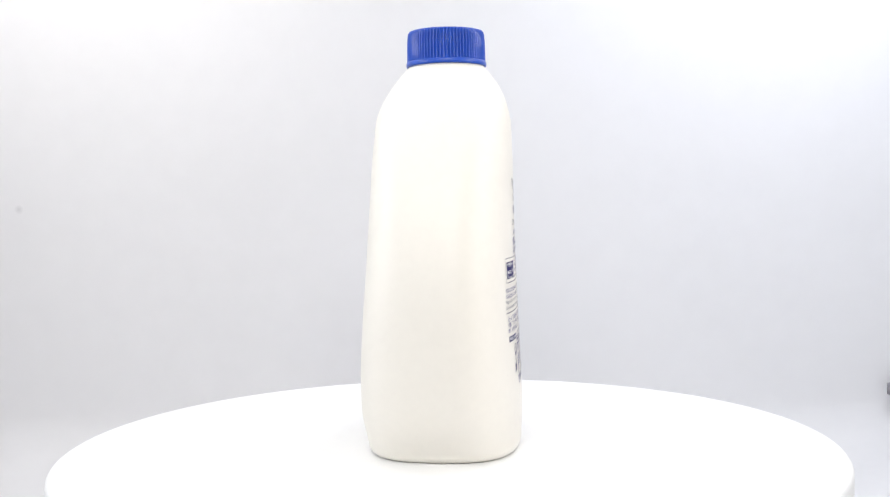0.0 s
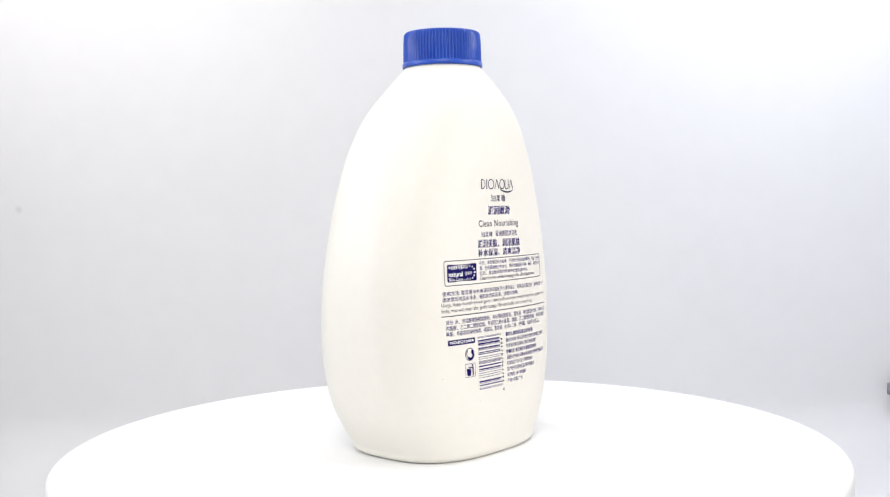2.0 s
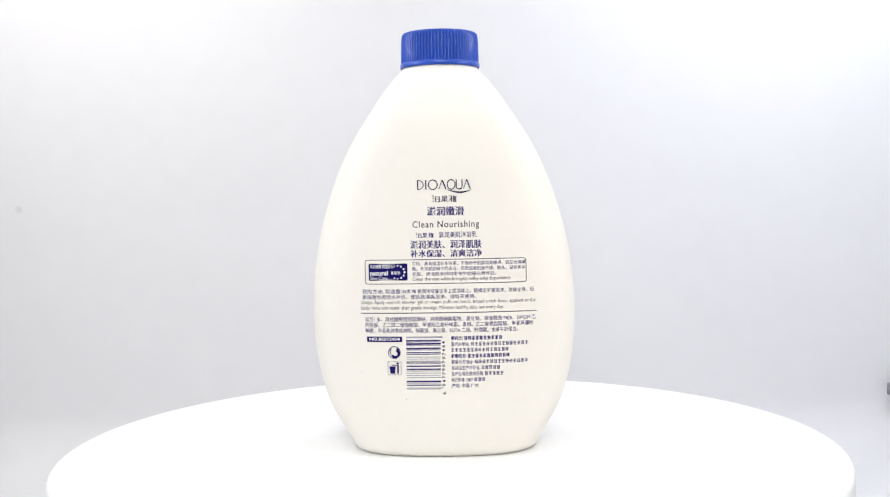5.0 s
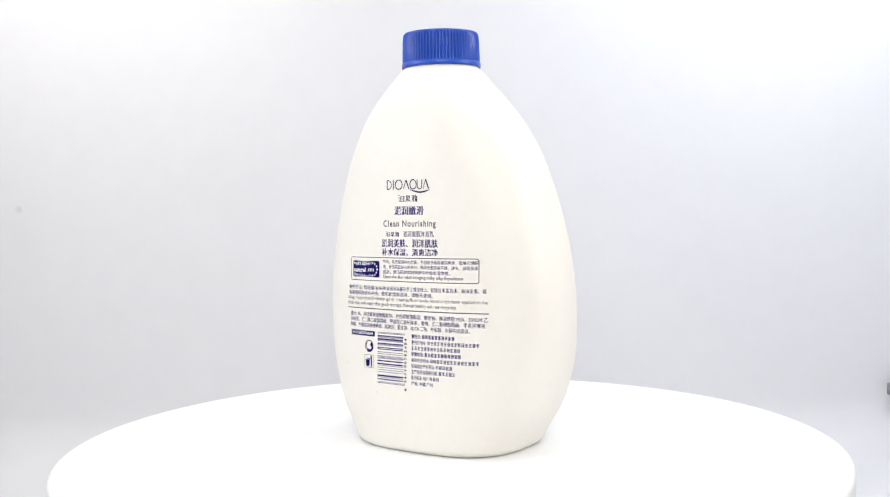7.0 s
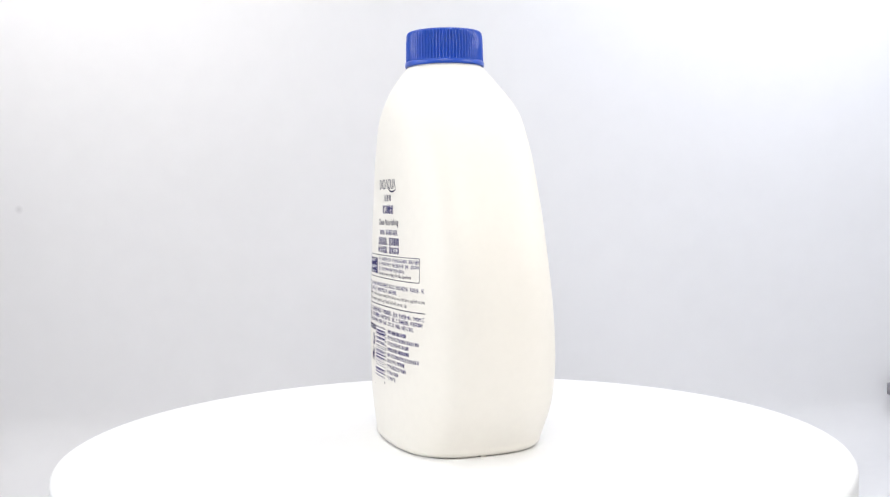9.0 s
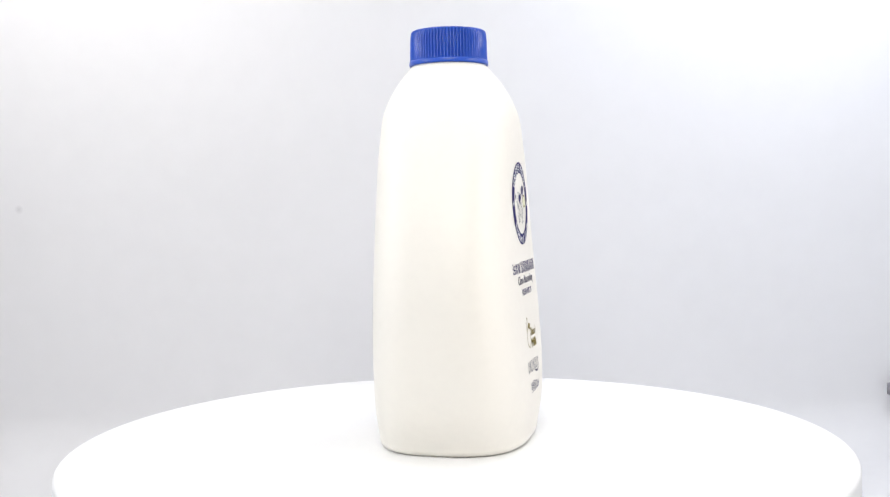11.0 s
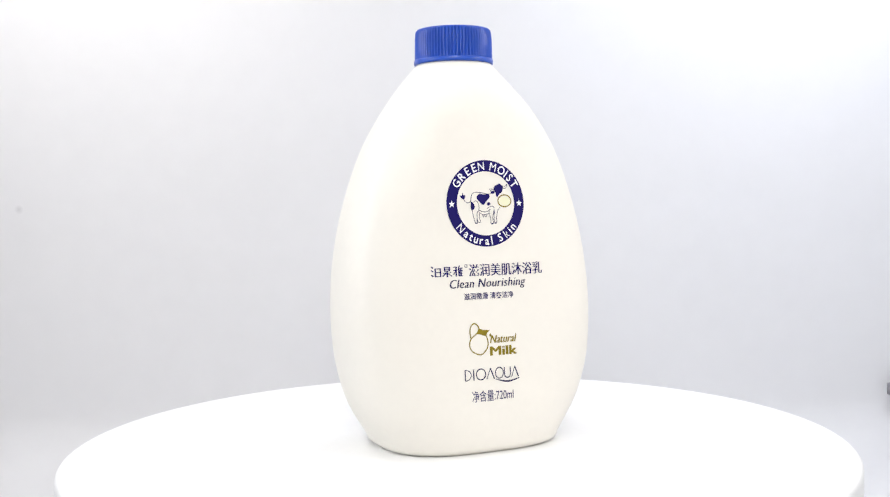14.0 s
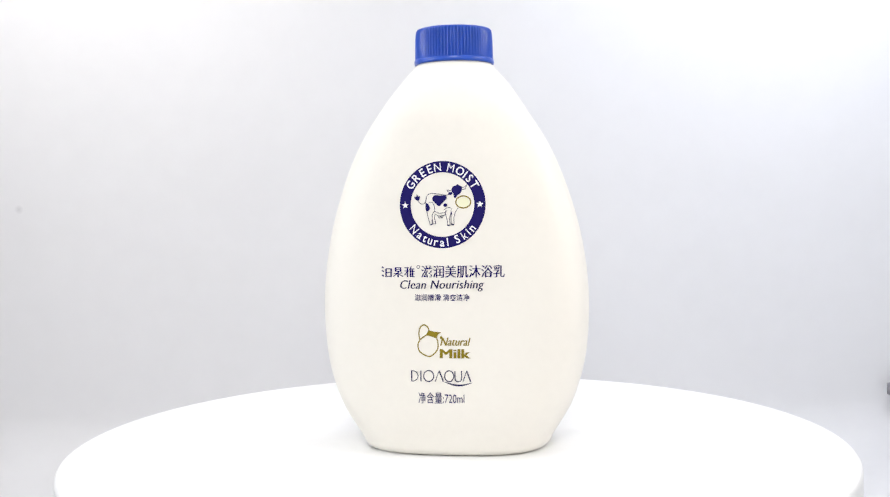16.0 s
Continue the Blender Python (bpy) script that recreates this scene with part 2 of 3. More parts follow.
def text(body, u0, u1, z0, z1, side, mat, parent, shear=0.0, bold=0.0, lift=LIFT, label="", spacing=1.0, push=0.0, copies=2):
    """A line of writing that fills the box from (u0, z0) to (u1, z1); push thickens its upright strokes alone, as a pen does."""
    v, f, _ = letters(body, shear, bold, spacing)
    times = copies if push else 1
    v = v * (u1 - u0 - push * (times - 1), z1 - z0) + (u0, z0)
    verts, faces = [], []
    for k in range(times):
        base = len(verts)
        verts += [(p[0] + push * k, p[1]) for p in v]
        faces += [tuple(base + i for i in p) for p in f]
    ob = laid("lettering", verts, faces, side, mat, parent, label, lift)
    for i, p in enumerate(ob.data.vertices):
        p.co.y += side * 0.00002 * (i // len(v))
    return ob


def arc_text(body, cu, cz, r, height, middle, span, outward, side, mat, parent, lift):
    """Writing round a circle: one letter after another, its feet towards the middle or away from it."""
    widths = {"I": 0.35, "i": 0.32, "l": 0.32, "t": 0.42, "r": 0.5, " ": 0.45, "M": 1.15, "N": 0.95, "G": 1.05, "O": 1.05, "a": 0.8, "u": 0.78, "S": 0.9, "k": 0.75, "n": 0.78, "R": 0.95, "E": 0.88, "T": 0.85}
    total = sum(widths[c] for c in body)
    at, verts, faces = 0.0, [], []
    for ch in body:
        w = widths[ch]
        if ch != " ":
            v, f, size = letters(ch, 0, 0.0 if ch in "MNk" else 0.014)
            k = height / 0.69
            v = (v - (0.5, 0)) * size * k * (0.92, 1.0)
            mid = (at + w / 2) / total - 0.5
            a = radians(middle - span * mid) if outward else radians(middle + span * mid)
            base = len(verts)
            for x, y in v:
                rr = r + y if outward else r - y
                if outward:
                    verts.append((cu + rr * math.cos(a) + x * math.sin(a), cz + rr * math.sin(a) - x * math.cos(a)))
                else:
                    verts.append((cu + rr * math.cos(a) - x * math.sin(a), cz + rr * math.sin(a) + x * math.cos(a)))
            faces += [tuple(base + i for i in p) for p in f]
        at += w
    return laid("lettering", verts, faces, side, mat, parent, "white lettering round the emblem", lift)


def blurred_line(u0, u1, z, h, seed, side, mat, parent, weight=1.0):
    """A line of writing that is not to be read: close-set bars of its size."""
    rng = random.Random(seed)
    ink, u, w = Ink(), u0, h * 0.80
    while u < u1 - w * 0.5:
        t = 0.105 * h * weight
        for y in ((0.38, 0.08, -0.24), (0.34, 0.02, -0.38), (0.40, 0.14, -0.12, -0.38))[rng.randrange(3)]:
            a = rng.uniform(0, 0.14) * w
            ink.rect(u + a, z + y * h - t / 2, u + w - rng.uniform(0, 0.14) * w, z + y * h + t / 2)
        for x in ((0.5,), (0.22, 0.74), (0.3, 0.8))[rng.randrange(3)]:
            ink.rect(u + x * w - 0.07 * h * weight, z - rng.uniform(0.36, 0.46) * h, u + x * w + 0.07 * h * weight, z + rng.uniform(0.32, 0.44) * h)
        u += h * 0.93
    return ink.lay("printed_line", side, mat, parent)


def brand_mark(u0, u1, z, h, side, parent):
    """A word mark, as plain shapes: half rounds, rings, a cup and peaks, with a swoosh below."""
    ink, span = Ink(), u1 - u0
    lo, hi, t = z - h / 2, z + h / 2, 0.42
    at, kinds = 0.0, (("half", 0.13), ("bar", 0.07), ("ring", 0.19), ("peak", 0.16), ("ring", 0.17), ("cup", 0.13), ("peak", 0.15))
    for kind, share in kinds:
        a, b = u0 + at * span + 0.28, u0 + (at + share) * span - 0.28
        m = (a + b) / 2
        if kind == "half":
            ink.rect(a - 0.25, lo, a + 0.25, hi)
            ink.strip([(a, hi)] + [(a + (b - a) * math.sin(radians(q)), z + h / 2 * math.cos(radians(q))) for q in range(20, 180, 20)] + [(a, lo)], t * 0.8)
        elif kind == "bar":
            ink.rect(m - 0.25, lo, m + 0.25, hi)
        elif kind == "ring":
            ink.ring(m, z, (b - a) / 2, h / 2, t)
        elif kind == "cup":
            r = (b - a) / 2
            ink.strip([(a, hi)] + [(m - r * math.cos(radians(q)), lo + r - r * math.sin(radians(q))) for q in range(0, 181, 20)] + [(b, hi)], t)
        else:
            ink.strip([(a, lo), (m, hi)], t * 0.7).strip([(m, hi), (b, lo)], t * 1.25)
        at += share
    a, b = u0 + (u1 - u0) * 0.56, u1 + 0.2
    low, high = [], []
    for q in np.linspace(0, 1, 15):
        x, y = a + (b - a) * q, z - h * 0.62 - h * 0.22 * math.sin(q * math.pi * 1.15 - 0.35)
        w = 0.12 + 0.24 * math.sin(math.pi * q)
        low.append((x, y - w))
        high.append((x, y + w))
    base = len(ink.v)
    ink.v += low + high
    ink.f += [(base + i, base + i + 1, base + 16 + i, base + 15 + i) for i in range(14)]
    return ink.lay("brand_mark", side, GREY_INK, parent, "thin dark word mark with a swoosh under it")


def glyph_marks(u0, u1, z, h, count, side, mat, parent):
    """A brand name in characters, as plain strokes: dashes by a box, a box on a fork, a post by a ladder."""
    ink, w = Ink(), (u1 - u0) / count
    t, wide = h * 0.07, h * 0.13

    def across(a, b, y):
        ink.rect(a, z + y * h - t / 2, b, z + y * h + t / 2)

    def upright(x, y0, y1):
        ink.rect(x - wide / 2, z + y0 * h, x + wide / 2, z + y1 * h)

    for k in range(count):
        a, b = u0 + w * k + w * 0.06, u0 + w * (k + 1) - w * 0.06
        d = b - a
        if k % 3 == 0:
            for y in (0.36, 0.05, -0.34):
                ink.strip([(a, z + (y + 0.08) * h), (a + d * 0.2, z + (y - 0.05) * h)], wide * 0.8)
            upright(a + d * 0.42, -0.45, 0.26)
            upright(b - d * 0.06, -0.45, 0.26)
            for y in (-0.40, -0.06, 0.25):
                across(a + d * 0.4, b, y)
        elif k % 3 == 1:
            upright(a + d * 0.25, 0.02, 0.36)
            upright(a + d * 0.75, 0.02, 0.36)
            for y in (0.04, 0.19, 0.34):
                across(a + d * 0.22, a + d * 0.78, y)
            upright(a + d * 0.5, -0.48, 0.0)
            across(a + d * 0.06, a + d * 0.4, -0.14)
            ink.strip([(a + d * 0.4, z - 0.14 * h), (a, z - 0.42 * h)], t * 1.2)
            ink.strip([(b - d * 0.1, z - 0.08 * h), (a + d * 0.56, z - 0.2 * h), (b, z - 0.42 * h)], t * 1.2)
        else:
            across(a, a + d * 0.42, 0.34)
            across(a, a + d * 0.44, 0.06)
            upright(a + d * 0.3, -0.45, 0.34)
            ink.strip([(a + d * 0.3, z + 0.04 * h), (a, z - 0.3 * h)], t * 1.2)
            upright(a + d * 0.60, -0.45, 0.22)
            ink.strip([(a + d * 0.68, z + 0.46 * h), (a + d * 0.50, z + 0.1 * h)], t * 1.3)
            for y in (-0.42, -0.2, 0.02, 0.23):
                across(a + d * 0.58, b, y)
            upright(a + d * 0.8, -0.42, 0.23)
    return ink.lay("brand_mark", side, mat, parent, "small dark characters of a brand mark")


def star(ink, x, z, r):
    return ink.fan([(x + (r if k % 2 == 0 else r * 0.42) * math.sin(math.pi * k / 5), z + (r if k % 2 == 0 else r * 0.42) * math.cos(math.pi * k / 5)) for k in range(10)])


def emblem(bottle):
    """The round badge on the front: navy ring, white letters and stars, a plain cow in the middle."""
    x, z = 0.55, 105.4
    ring = Ink().ring(x, z, 15.80, 15.80, 4.72, 96).lay("emblem_ring", 1, NAVY, bottle, "navy ring of the round emblem")
    arc_text("GREEN MOIST", x, z, 14.0, 3.4, 90, 130, True, 1, WHITE_INK, bottle, LIFT * 2)
    arc_text("Natural Skin", x, z, 17.45, 3.4, 270, 114, False, 1, WHITE_INK, bottle, LIFT * 2)
    for s in (-1, 1):
        star(Ink(), x + s * 15.8, z - 0.1, 1.55).lay("star", 1, WHITE_INK, bottle, "small white star on the emblem", LIFT * 2)
    q = 0.0787

    def at(px, py):
        return (x + (px - 363) * q, z - (py - 270) * q)

    outline = Ink()
    for line in (((418, 212), (400, 216), (380, 221), (345, 214), (305, 210), (284, 218), (275, 240), (274, 265), (280, 310), (288, 345), (296, 372)),
                 ((278, 232), (270, 258), (254, 266), (240, 258), (231, 244)),
                 ((290, 262), (306, 256), (318, 272), (321, 298), (309, 322), (308, 345), (312, 370)),
                 ((296, 372), (308, 375), (306, 350)), ((312, 370), (327, 369), (321, 345), (323, 322)),
                 ((320, 304), (345, 315), (372, 312), (388, 302)), ((322, 318), (345, 330), (384, 324)), ((340, 330), (346, 342), (352, 331), (360, 343), (366, 330)),
                 ((368, 300), (382, 290), (402, 286), (414, 296)), ((383, 302), (380, 320), (388, 352), (389, 379)), ((389, 379), (404, 379), (401, 350), (408, 318), (410, 300)),
                 ((410, 318), (409, 350), (410, 376)), ((410, 376), (424, 374), (424, 345), (432, 312), (446, 290))):
        outline.strip(flowing([at(*p) for p in line]), 0.24)
    outline.lay("cow_outline", 1, GREY_INK, bottle, "thin outline of a standing cow")
    patches = Ink()
    patches.fan(flowing([at(*p) for p in ((310, 232), (326, 219), (352, 222), (380, 220), (386, 238), (368, 256), (346, 278), (326, 262), (312, 247))], True))
    patches.oval(*at(379, 273), 0.85, 0.72).fan(flowing([at(*p) for p in ((276, 262), (288, 268), (296, 288), (288, 302), (276, 304), (272, 282))], True))
    patches.fan(flowing([at(*p) for p in ((232, 248), (218, 240), (212, 226), (222, 228), (226, 212), (233, 226), (242, 224), (239, 240))], True))
    patches.oval(*at(410, 318), 0.3, 0.9).oval(*at(302, 375), 0.6, 0.28).oval(*at(396, 380), 0.62, 0.28).oval(*at(417, 376), 0.6, 0.28)
    patches.fan(flowing([at(*p) for p in ((412, 194), (420, 176), (436, 170), (446, 164), (458, 172), (468, 178), (466, 200), (456, 214), (444, 222), (434, 236), (426, 232), (422, 212))], True))
    patches.fan(flowing([at(*p) for p in ((418, 214), (404, 220), (394, 216), (398, 208), (414, 204))], True))
    patches.lay("cow_patches", 1, NAVY, bottle, "dark navy patches of the cow")
    horns = Ink().strip(flowing([at(412, 208), at(396, 204), at(388, 192)]), 0.24).strip(flowing([at(414, 200), at(404, 196), at(388, 192)]), 0.24)
    horns.strip(flowing([at(468, 192), at(486, 188), at(494, 168)]), 0.24).strip(flowing([at(466, 184), at(480, 180), at(494, 168)]), 0.24)
    horns.lay("cow_horns", 1, GREY_INK, bottle)
    Ink().oval(*at(476, 260), 2.6, 2.0).lay("cow_muzzle_fill", 1, MUZZLE, bottle, "pale yellow-green muzzle of the cow", LIFT * 0.8)
    Ink().ring(*at(475, 258), 3.1, 2.5, 0.5).lay("cow_muzzle", 1, GOLD, bottle, "olive ring of the cow's muzzle")


def front_print(bottle):
    emblem(bottle)
    glyph_marks(-25.9, -11.2, 77.6, 4.9, 3, 1, NAVY, bottle)
    Ink().ring(-9.9, 79.5, 0.6, 0.6, 0.25, 16).lay("registered_mark", 1, GREY_INK, bottle)
    text("滋润美肌沐浴乳", -8.7, 26.4, 75.0, 80.1, 1, NAVY, bottle, bold=-0.006, push=0.24)
    text("Clean Nourishing", -17.7, 17.8, 69.3, 74.0, 1, GREY_INK, bottle, shear=0.24, bold=-0.012, push=0.30, spacing=1.06)
    text("滋润嫩滑 清爽洁净", -11.5, 11.7, 65.4, 68.2, 1, NAVY, bottle, bold=0.01)
    # the milk jug
    q = 0.0787

    def at(px, py):
        return (-10.4 + (px - 172) * q, 55.7 - (py - 35) * q)

    jug = Ink()
    jug.strip(flowing([at(*p) for p in ((186, 116), (181, 85), (187, 54), (205, 38), (222, 44), (234, 64), (224, 88), (205, 102), (186, 118), (176, 142), (181, 172), (205, 193), (238, 204), (262, 190), (280, 168), (284, 140), (277, 108))]), 0.5)
    jug.fan([at(*p) for p in ((218, 92), (236, 66), (262, 74), (300, 77), (283, 90), (276, 110), (250, 100))])
    jug.oval(*at(300, 104), 0.45, 0.7)
    jug.lay("milk_jug", 1, GOLD, bottle, "olive-gold drawing of a milk jug")
    text("Natural", -0.7, 12.1, 46.9, 50.2, 1, GOLD, bottle, shear=0.3, bold=-0.006, push=0.24)
    text("Milk", -0.9, 12.0, 41.7, 45.5, 1, GOLD, bottle, push=0.27, copies=3, label="heavy olive-gold lettering")
    brand_mark(-13.1, 12.3, 34.3, 4.5, 1, bottle)
    text("净含量:720ml", -10.0, 9.3, 22.9, 27.6, 1, NAVY, bottle)


def back_print(bottle):
    s = -1
    brand_mark(-8.6, 14.0, 115.3, 4.0, s, bottle)
    glyph_marks(-2.4, 8.2, 109.4, 3.2, 3, s, GREY_INK, bottle)
    text("滋润嫩滑", -4.6, 11.0, 102.3, 106.1, s, PRINT, bottle, bold=-0.004, push=0.26)
    text("Clean Nourishing", -10.8, 17.2, 96.5, 100.1, s, GREY_INK, bottle, spacing=1.16, bold=0.004)
    glyph_marks(-9.5, -1.8, 94.2, 2.4, 3, s, PRINT, bottle)
    text("滋润美肌沐浴乳", 0.2, 16.2, 93.0, 95.5, s, PRINT, bottle)
    text("滋润美肤、润泽肌肤", -11.9, 18.2, 88.5, 92.0, s, PRINT, bottle, bold=-0.004, push=0.2)
    text("补水保湿、清爽洁净", -11.9, 18.2, 84.9, 88.0, s, PRINT, bottle, bold=-0.004, push=0.2)
    # the framed box with its badge
    x0, x1, z0, z1, r = -31.3, 36.8, 73.8, 83.9, 1.0
    pts = []
    for cx, cz, a in ((x1 - r, z1 - r, 0), (x0 + r, z1 - r, 90), (x0 + r, z0 + r, 180), (x1 - r, z0 + r, 270)):
        pts += [(cx + r * math.cos(radians(a + d)), cz + r * math.sin(radians(a + d))) for d in (0, 30, 60, 90)]
    Ink().strip(pts, 0.26, closed=True).lay("label_frame", s, GREY_INK, bottle, "thin rounded frame line")
    badge, corner = Ink(), []
    for cx, cz, a in ((-13.9, 81.7, 0), (-29.2, 81.7, 90), (-29.2, 75.9, 180), (-13.9, 75.9, 270)):
        corner += [(cx + 0.7 * math.cos(radians(a + d)), cz + 0.7 * math.sin(radians(a + d))) for d in (0, 30, 60, 90)]
    badge.strip([(-29.85, 78.8), (-13.25, 78.8)], 5.8).fan(corner[0:8]).fan(corner[8:16])
    badge.fan([(-29.2, 81.68), (-13.9, 81.68), (-13.9, 82.4), (-29.2, 82.4)]).fan([(-29.2, 75.2), (-13.9, 75.2), (-13.9, 75.92), (-29.2, 75.92)])
    badge.lay("badge", s, NAVY, bottle, "solid navy badge with white print")
    text("natural", -29.2, -21.6, 77.4, 79.4, s, WHITE_INK, bottle, bold=0.02, lift=LIFT * 2)
    text("Skin Care", -29.2, -21.8, 75.6, 77.0, s, WHITE_INK, bottle, lift=LIFT * 2)
    text("牛奶嫩滑 保湿补水", -29.2, -19.2, 80.3, 81.8, s, WHITE_INK, bottle, bold=0.01, lift=LIFT * 2)
    blurred_line(-20.3, -16.9, 78.4, 1.5, 5, s, WHITE_INK, bottle).location = (0, -LIFT, 0)
    dots = Ink()
    for k in range(9):
        a = radians(120 - k * 30)
        dots.oval(-17.4 + 2.9 * math.cos(a), 78.7 + 2.7 * math.sin(a), 0.28 + 0.04 * min(k, 8 - k), 0.28 + 0.04 * min(k, 8 - k), 10)
    dots.lay("badge_dots", s, WHITE_INK, bottle, "arc of white dots", LIFT * 2)
    text("牛奶、具有保湿补水效果、不但给予肌肤滋润嫩滑、肌肤光滑细", -11.2, 36.4, 81.4, 83.1, s, PRINT, bottle)
    text("致、补充肌肤缺少的水分、帮助改善肌肤干燥、缺水、滋润身体", -11.2, 36.4, 79.2, 80.9, s, PRINT, bottle)
    text("肌肤、清洁肌肤同时带来牛奶般丝滑体验。", -11.2, 24.0, 77.0, 78.7, s, PRINT, bottle)
    text("Clean the skin while bringing milky silky Experience", -11.2, 30.0, 74.6, 76.5, s, GREY_INK, bottle)
    # directions
    text("使用方法: 取适量", -32.8, -16.4, 69.7, 71.6, s, PRINT, bottle)
    glyph_marks(-16.0, -9.6, 70.65, 1.7, 3, s, PRINT, bottle)
    text("滋润沐浴露在手上或浴球上、轻揉出丰富泡沫、涂抹全身、轻", -9.2, 40.0, 69.7, 71.6, s, PRINT, bottle)
    text("柔按摩后用清水冲洗、使肌肤清爽洁净、请每天使用。", -32.8, 15.5, 67.3, 69.2, s, PRINT, bottle)
    text("Usage: Apply nourish shower gel or cream puffs on hands, knead a rich foam, applied to the", -33.4, 40.6, 64.9, 66.9, s, GREY_INK, bottle, bold=-0.008)
    text("body, rinse with water after gentle massage. Maintain healthy skin, use every day.", -33.4, 27.0, 62.5, 64.5, s, GREY_INK, bottle, bold=-0.008)
    Ink().rect(-33.6, 61.3, 41.0, 61.6).lay("rule_line", s, GREY_INK, bottle, "thin ruled line")
    text("成分: 水、月桂醇聚醚硫酸酯钠、月桂醇硫酸酯铵、氯化钠、椰油酰胺 MEA、DMDM 乙", -31.6, 40.6, 57.9, 59.9, s, PRINT, bottle)
    text("内酰脲、乙二醇二硬脂酸酯、甲基羟乙基纤维素、香精、乙二醇硬脂酸酯、甲基异噻唑", -31.6, 39.5, 55.5, 57.5, s, PRINT, bottle)
    text("啉酮、甲基氯异噻唑啉酮、硝酸镁、氯化镁、EDTA 二钠、柠檬酸、水解牛奶蛋白。", -31.6, 33.0, 53.1, 55.1, s, PRINT, bottle)
    # code plate, icons, bar code
    Ink().rect(-31.0, 49.3, -16.0, 51.6).lay("code_plate", s, NAVY, bottle, "small navy plate with white print")
    text("NO.BQY2454", -30.0, -17.0, 49.7, 51.2, s, WHITE_INK, bottle, bold=0.02, lift=LIFT * 2)
    mark = Ink().ring(-19.4, 44.9, 2.5, 2.5, 0.32, 30)
    mark.ring(-19.0, 44.4, 1.45, 1.45, 1.0, 18, -160, 60)
    mark.fan([(-18.2, 46.9), (-16.9, 45.6), (-18.9, 45.2)]).strip([(-20.6, 46.6), (-21.2, 45.4), (-20.9, 44.0)], 0.35)
    mark.lay("recycling_icon", s, NAVY, bottle, "round recycling icon with two arrows")
    tidy = Ink().strip([(-22.2, 35.5), (-16.6, 35.5), (-16.6, 41.0), (-22.2, 41.0)], 0.18, closed=True)
    tidy.fan([(-21.6, 39.0), (-18.9, 39.0), (-19.3, 36.0), (-21.2, 36.0)]).rect(-18.3, 36.0, -17.6, 39.6)
    tidy.oval(-18.1, 40.2, 0.5, 0.5, 10).strip([(-20.6, 39.6), (-18.0, 39.3)], 0.4)
    tidy.lay("litter_icon", s, NAVY, bottle, "square icon with a litter bin")
    code = tagged(new("bar_code"), "navy bar code lying on its side")
    code.parent = bottle
    bars = ((0.5, 1.2), (2.2, 3.0), (6.4, 8.3), (8.9, 9.5), (10.1, 10.8), (12.2, 14.6), (15.2, 15.8), (16.5, 17.1), (20.4, 22.4), (23.0, 23.6), (24.4, 25.1),
            (28.4, 29.9), (31.4, 32.9), (37.0, 37.8), (40.6, 41.3), (44.4, 45.1), (46.0, 46.7), (47.6, 48.3), (49.2, 49.9), (52.8, 55.0), (58.4, 60.6), (62.1, 62.9),
            (66.2, 66.9), (70.2, 70.9), (74.2, 74.9), (80.2, 83.0), (84.2, 85.0), (87.4, 89.3), (93.0, 93.7), (94.9, 95.7))
    for top, low in bars:
        long_bar = top < 3 or top > 92 or 46 < top < 49
        Ink().rect(-14.3, 51.6 - 0.2323 * low, 1.0 if long_bar else 0.2, 51.6 - 0.2323 * top).lay("bar", s, PRINT, code)
    verts, faces = [], []
    for k, digit in enumerate("454287097749 6"):
        if digit == " ":
            continue
        v, f, size = letters(digit, 0, 0.01)
        base, mid = len(verts), (48.9 - k * 1.62 if k < 12 else 27.6)
        verts += [(2.1 - 1.35 * y, mid + (x - 0.5) * 1.1) for x, y in v]
        faces += [tuple(base + i for i in p) for p in f]
    laid("code_digits", verts, faces, s, GREY_INK, bottle)
    # maker and origin: what can be read, then bars
    heads = (("委托方:", 26.0), ("委托方地址:", 36.5), ("", 29.3), ("被委托方:", 29.0), ("被委托方地址:", 36.3), ("化妆品生产许可证:", 26.0), ("生产批号及限用日期:", 26.5), ("执行标准: GB/T", 19.6), ("产地: 中国 广州", 15.8))
    for k, (head, end) in enumerate(heads):
        z, strong = 50.7 - 2.5 * k, k in (0, 3)
        stop = 4.6 + (len(head) - 0.5) * 1.42 if k < 7 else (13.6 if k == 7 else end)
        if head:
            text(head, 4.6, stop, z - 0.9, z + 0.9, s, PRINT, bottle, bold=0.022 if strong else 0.004)
        if stop < end - 1:
            blurred_line(stop + 0.5 if head else 4.6, end, z, 1.75, 50 + k, s, PRINT, bottle, 1.35 if strong else 1.0)
    for k, (u, z) in enumerate(((-34.0, 36.2), (-14.6, 25.2))):
        Ink().oval(u, z, 0.17, 0.15, 8).lay("speck", s, GREY_INK, bottle, "tiny dark speck")


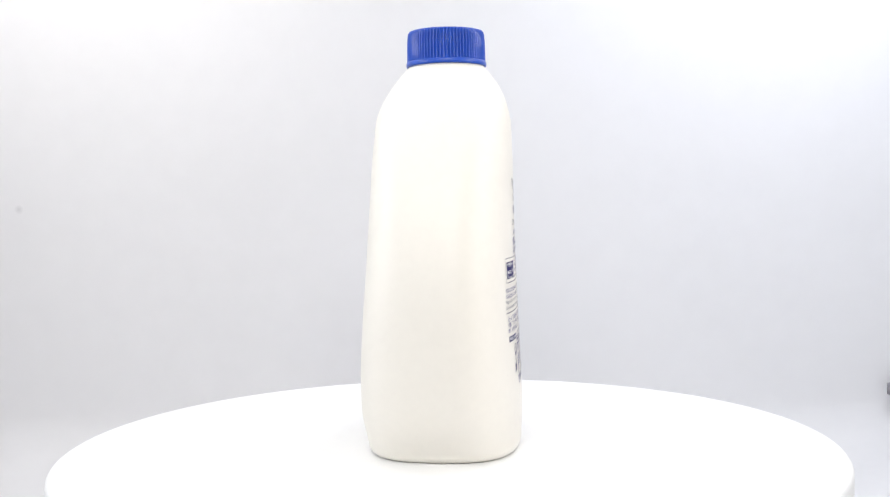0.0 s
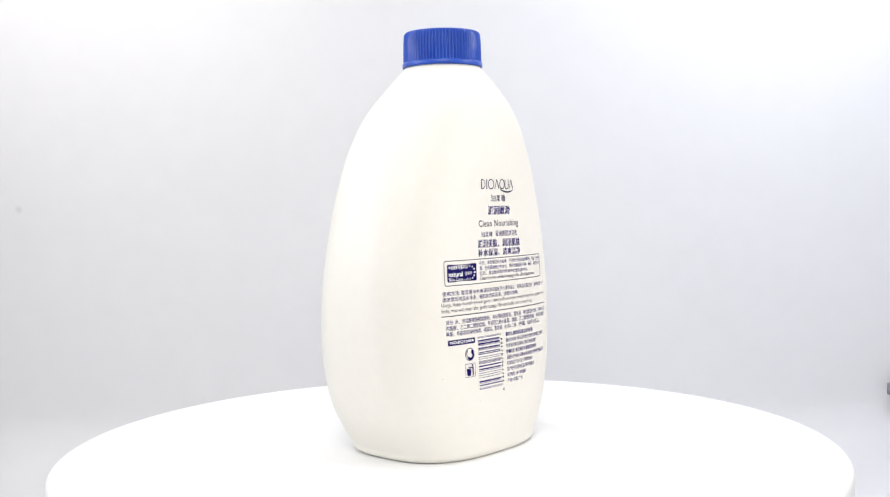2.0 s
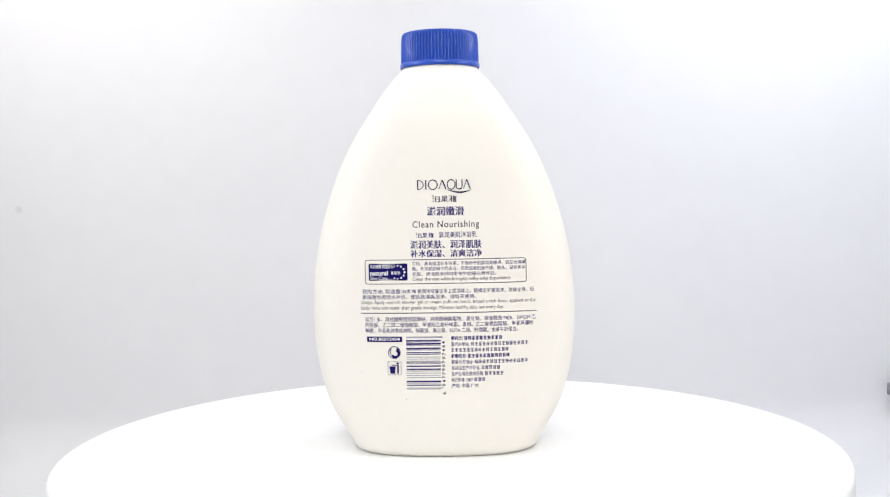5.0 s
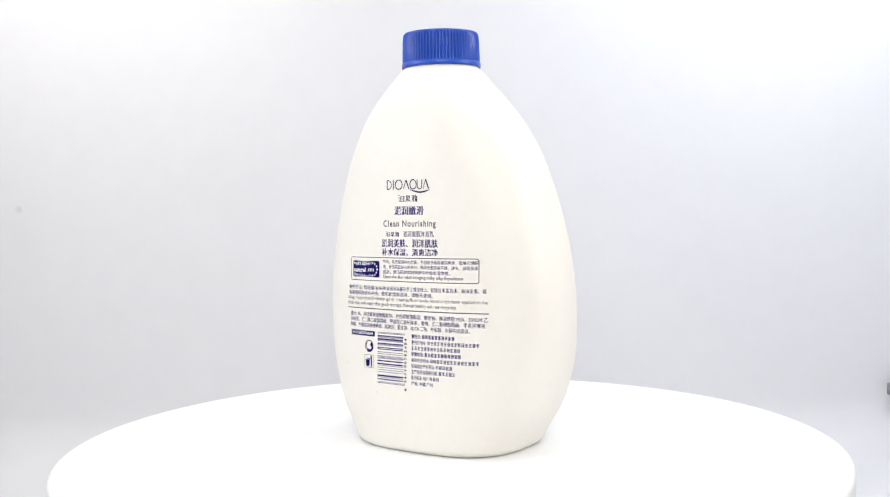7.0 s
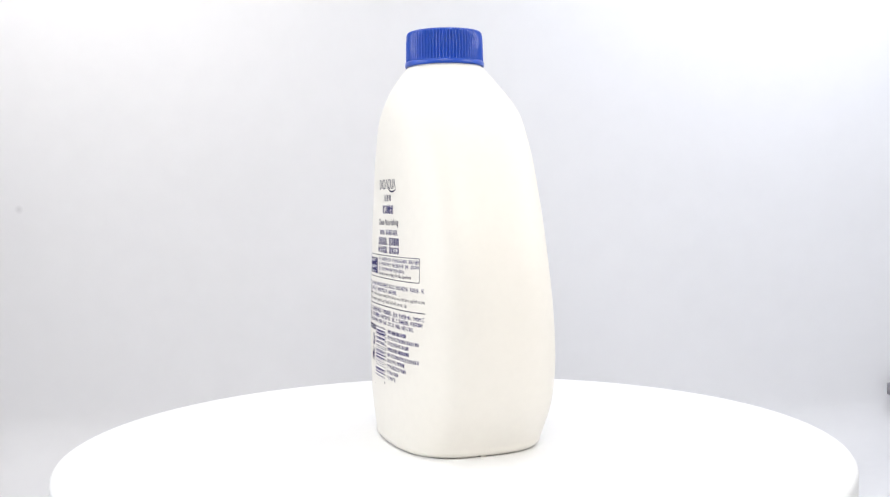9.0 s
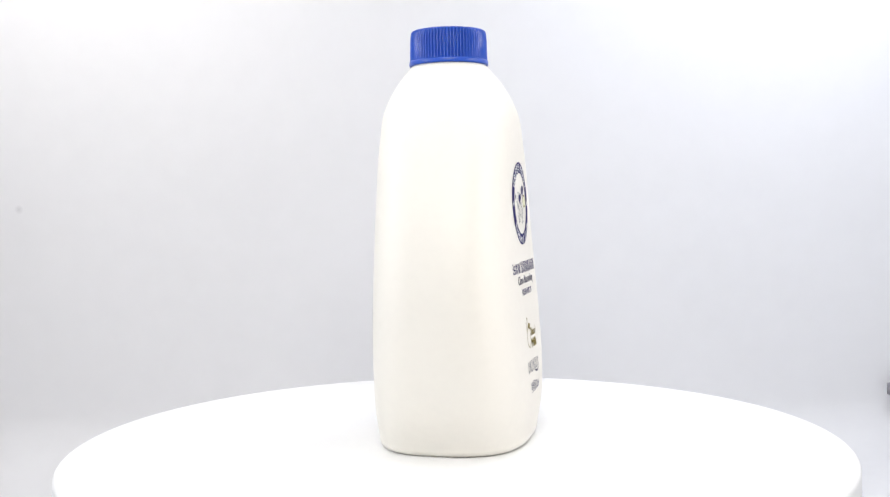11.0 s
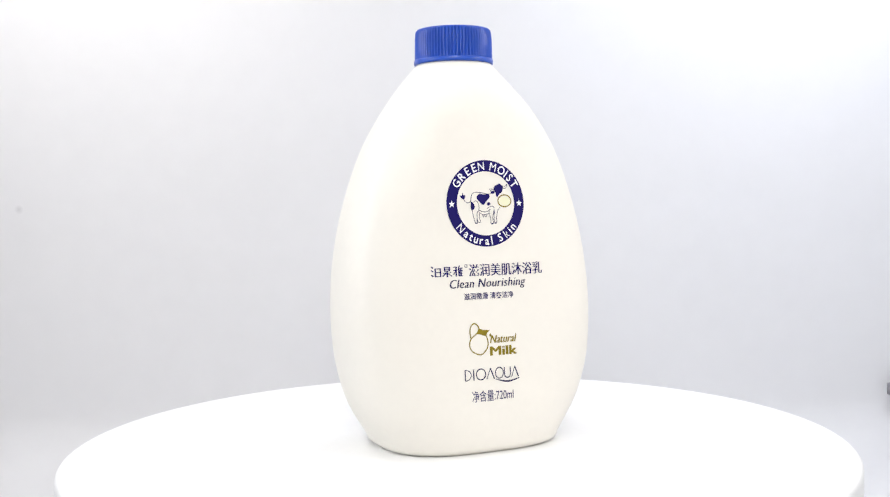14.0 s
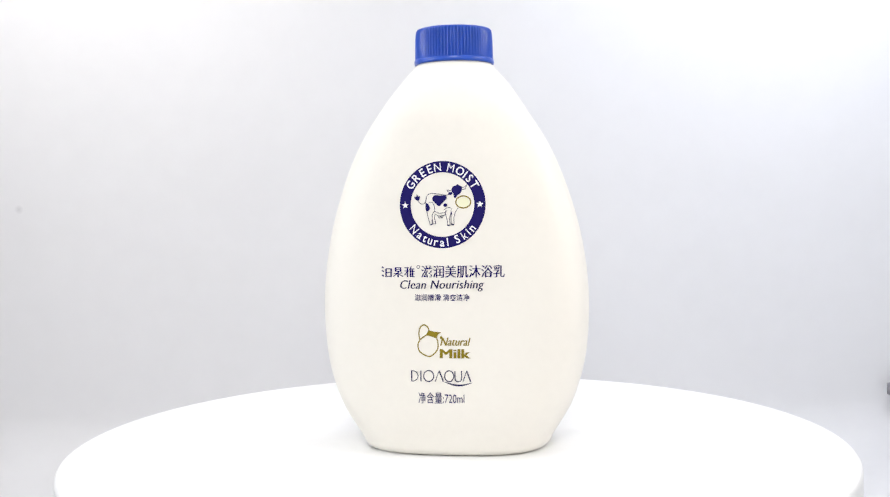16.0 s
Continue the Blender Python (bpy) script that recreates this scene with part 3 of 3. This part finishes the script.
def lotion_bottle():
    thing = tagged(new("lotion_bottle"), "cream plastic lotion bottle with blue ribbed screw cap", "bottle")
    part("body", body_mesh(), thing)
    cap = part("cap", cap_mesh(), thing, "bright blue ribbed plastic screw cap")
    part("rim", rim_mesh(), cap, "smooth blue ring under the ribs")
    for side in (-1, 1):
        bm = bmesh.new()
        bmesh.ops.create_cube(bm, size=1)
        for v in bm.verts:
            v.co = (side * (section(0.0004)[0] - 0.0012 + v.co.x * 0.003), v.co.y * (0.0026 if v.co.z < 0 else 0.0012), 0.00035 + v.co.z * 0.0007)
        seam = bpy.data.meshes.new("mould_seam")
        bm.to_mesh(seam)
        bm.free()
        seam.materials.append(PLASTIC)
        part("mould_seam", seam, thing)
    front_print(thing)
    back_print(thing)
    return thing


TURNTABLE = turntable()
BOTTLE = lotion_bottle()


# ---- small marks ----
def smudge():
    me = spun("smudge", [(0.0050, 0.0), (0.00498, 0.00006), (0.0010, 0.00007)], SMUDGE, 32)
    me.polygons.foreach_set("use_smooth", [False] * len(me.polygons))
    ob = new("smudge", me)
    ob.matrix_world = pose(-0.3885, 0.4800, 0.1075, 90, 0, 0)
    return tagged(ob, "faint round grey smudge on the white backdrop", "smudge")


def clip():
    """A grey lump added for an unidentified dark spot by the backdrop's foot, half out of view."""
    thing = tagged(new("clip"), "dark grey lump added at the foot of the backdrop", "clip")
    bm = bmesh.new()
    bmesh.ops.create_cube(bm, size=1)
    for v in bm.verts:
        v.co = (v.co.x * 0.030, v.co.y * 0.018, v.co.z * (0.034 if v.co.x > 0 else 0.022))
    bmesh.ops.bevel(bm, geom=bm.edges[:], offset=0.006, segments=4, affect="EDGES")
    me = bpy.data.meshes.new("lump")
    bm.to_mesh(me)
    bm.free()
    me.materials.append(GREY)
    me.polygons.foreach_set("use_smooth", [True] * len(me.polygons))
    part("lump", me, thing)
    part("stub", spun("stub", [(0.003, -0.011), (0.0036, -0.010), (0.0036, 0.010), (0.003, 0.011)], GREY, 24), thing).matrix_local = pose(0.004, 0, 0, 90, 0, 0)
    thing.matrix_world = pose(0.4125, 0.4695, -0.0685, 0, 0, 0)
    return thing


smudge()
clip()


# ---- what turns ----
RATE, START = -17.09, 83.95        # degrees a second, degrees
AXIS = (0.0015, 0.0)               # the turntable's axle
OFF_CENTRE = -0.0032               # the bottle stands a little beside the axle


def motions():
    """Disc and bottle turn evenly; the disc is not quite round about its axle, nor quite level."""
    bottle_rows, table_rows = [], []
    sway = ((0, -0.0007), (3.5, -0.0005), (7, 0.0), (9, 0.0009), (12.5, 0.0031), (14.5, 0.0031), (16, 0.0028))
    rim = ((0, -0.00186), (4, -0.00140), (7, -0.00085), (9, -0.00055), (12.5, -0.00042), (16, 0.0))
    for k in range(33):
        t = k / 2
        turn = START + RATE * t
        a, w = radians(turn), radians(17.0 * t)
        z = -0.00069 - 0.00055 * math.cos(w) - 0.00073 * math.sin(w)
        bottle_rows.append((t, pose(AXIS[0] + OFF_CENTRE * math.cos(a), AXIS[1] + OFF_CENTRE * math.sin(a), z, 0, 0, turn)))
        x = float(np.interp(t, [s[0] for s in sway], [s[1] for s in sway]))
        tip = math.degrees((float(np.interp(t, [s[0] for s in rim], [s[1] for s in rim])) - z) / 0.17)
        table_rows.append((t, pose(x, 0, z, tip * math.cos(a), -tip * math.sin(a), turn)))
    walk(BOTTLE, bottle_rows)
    walk(TURNTABLE, table_rows)


motions()
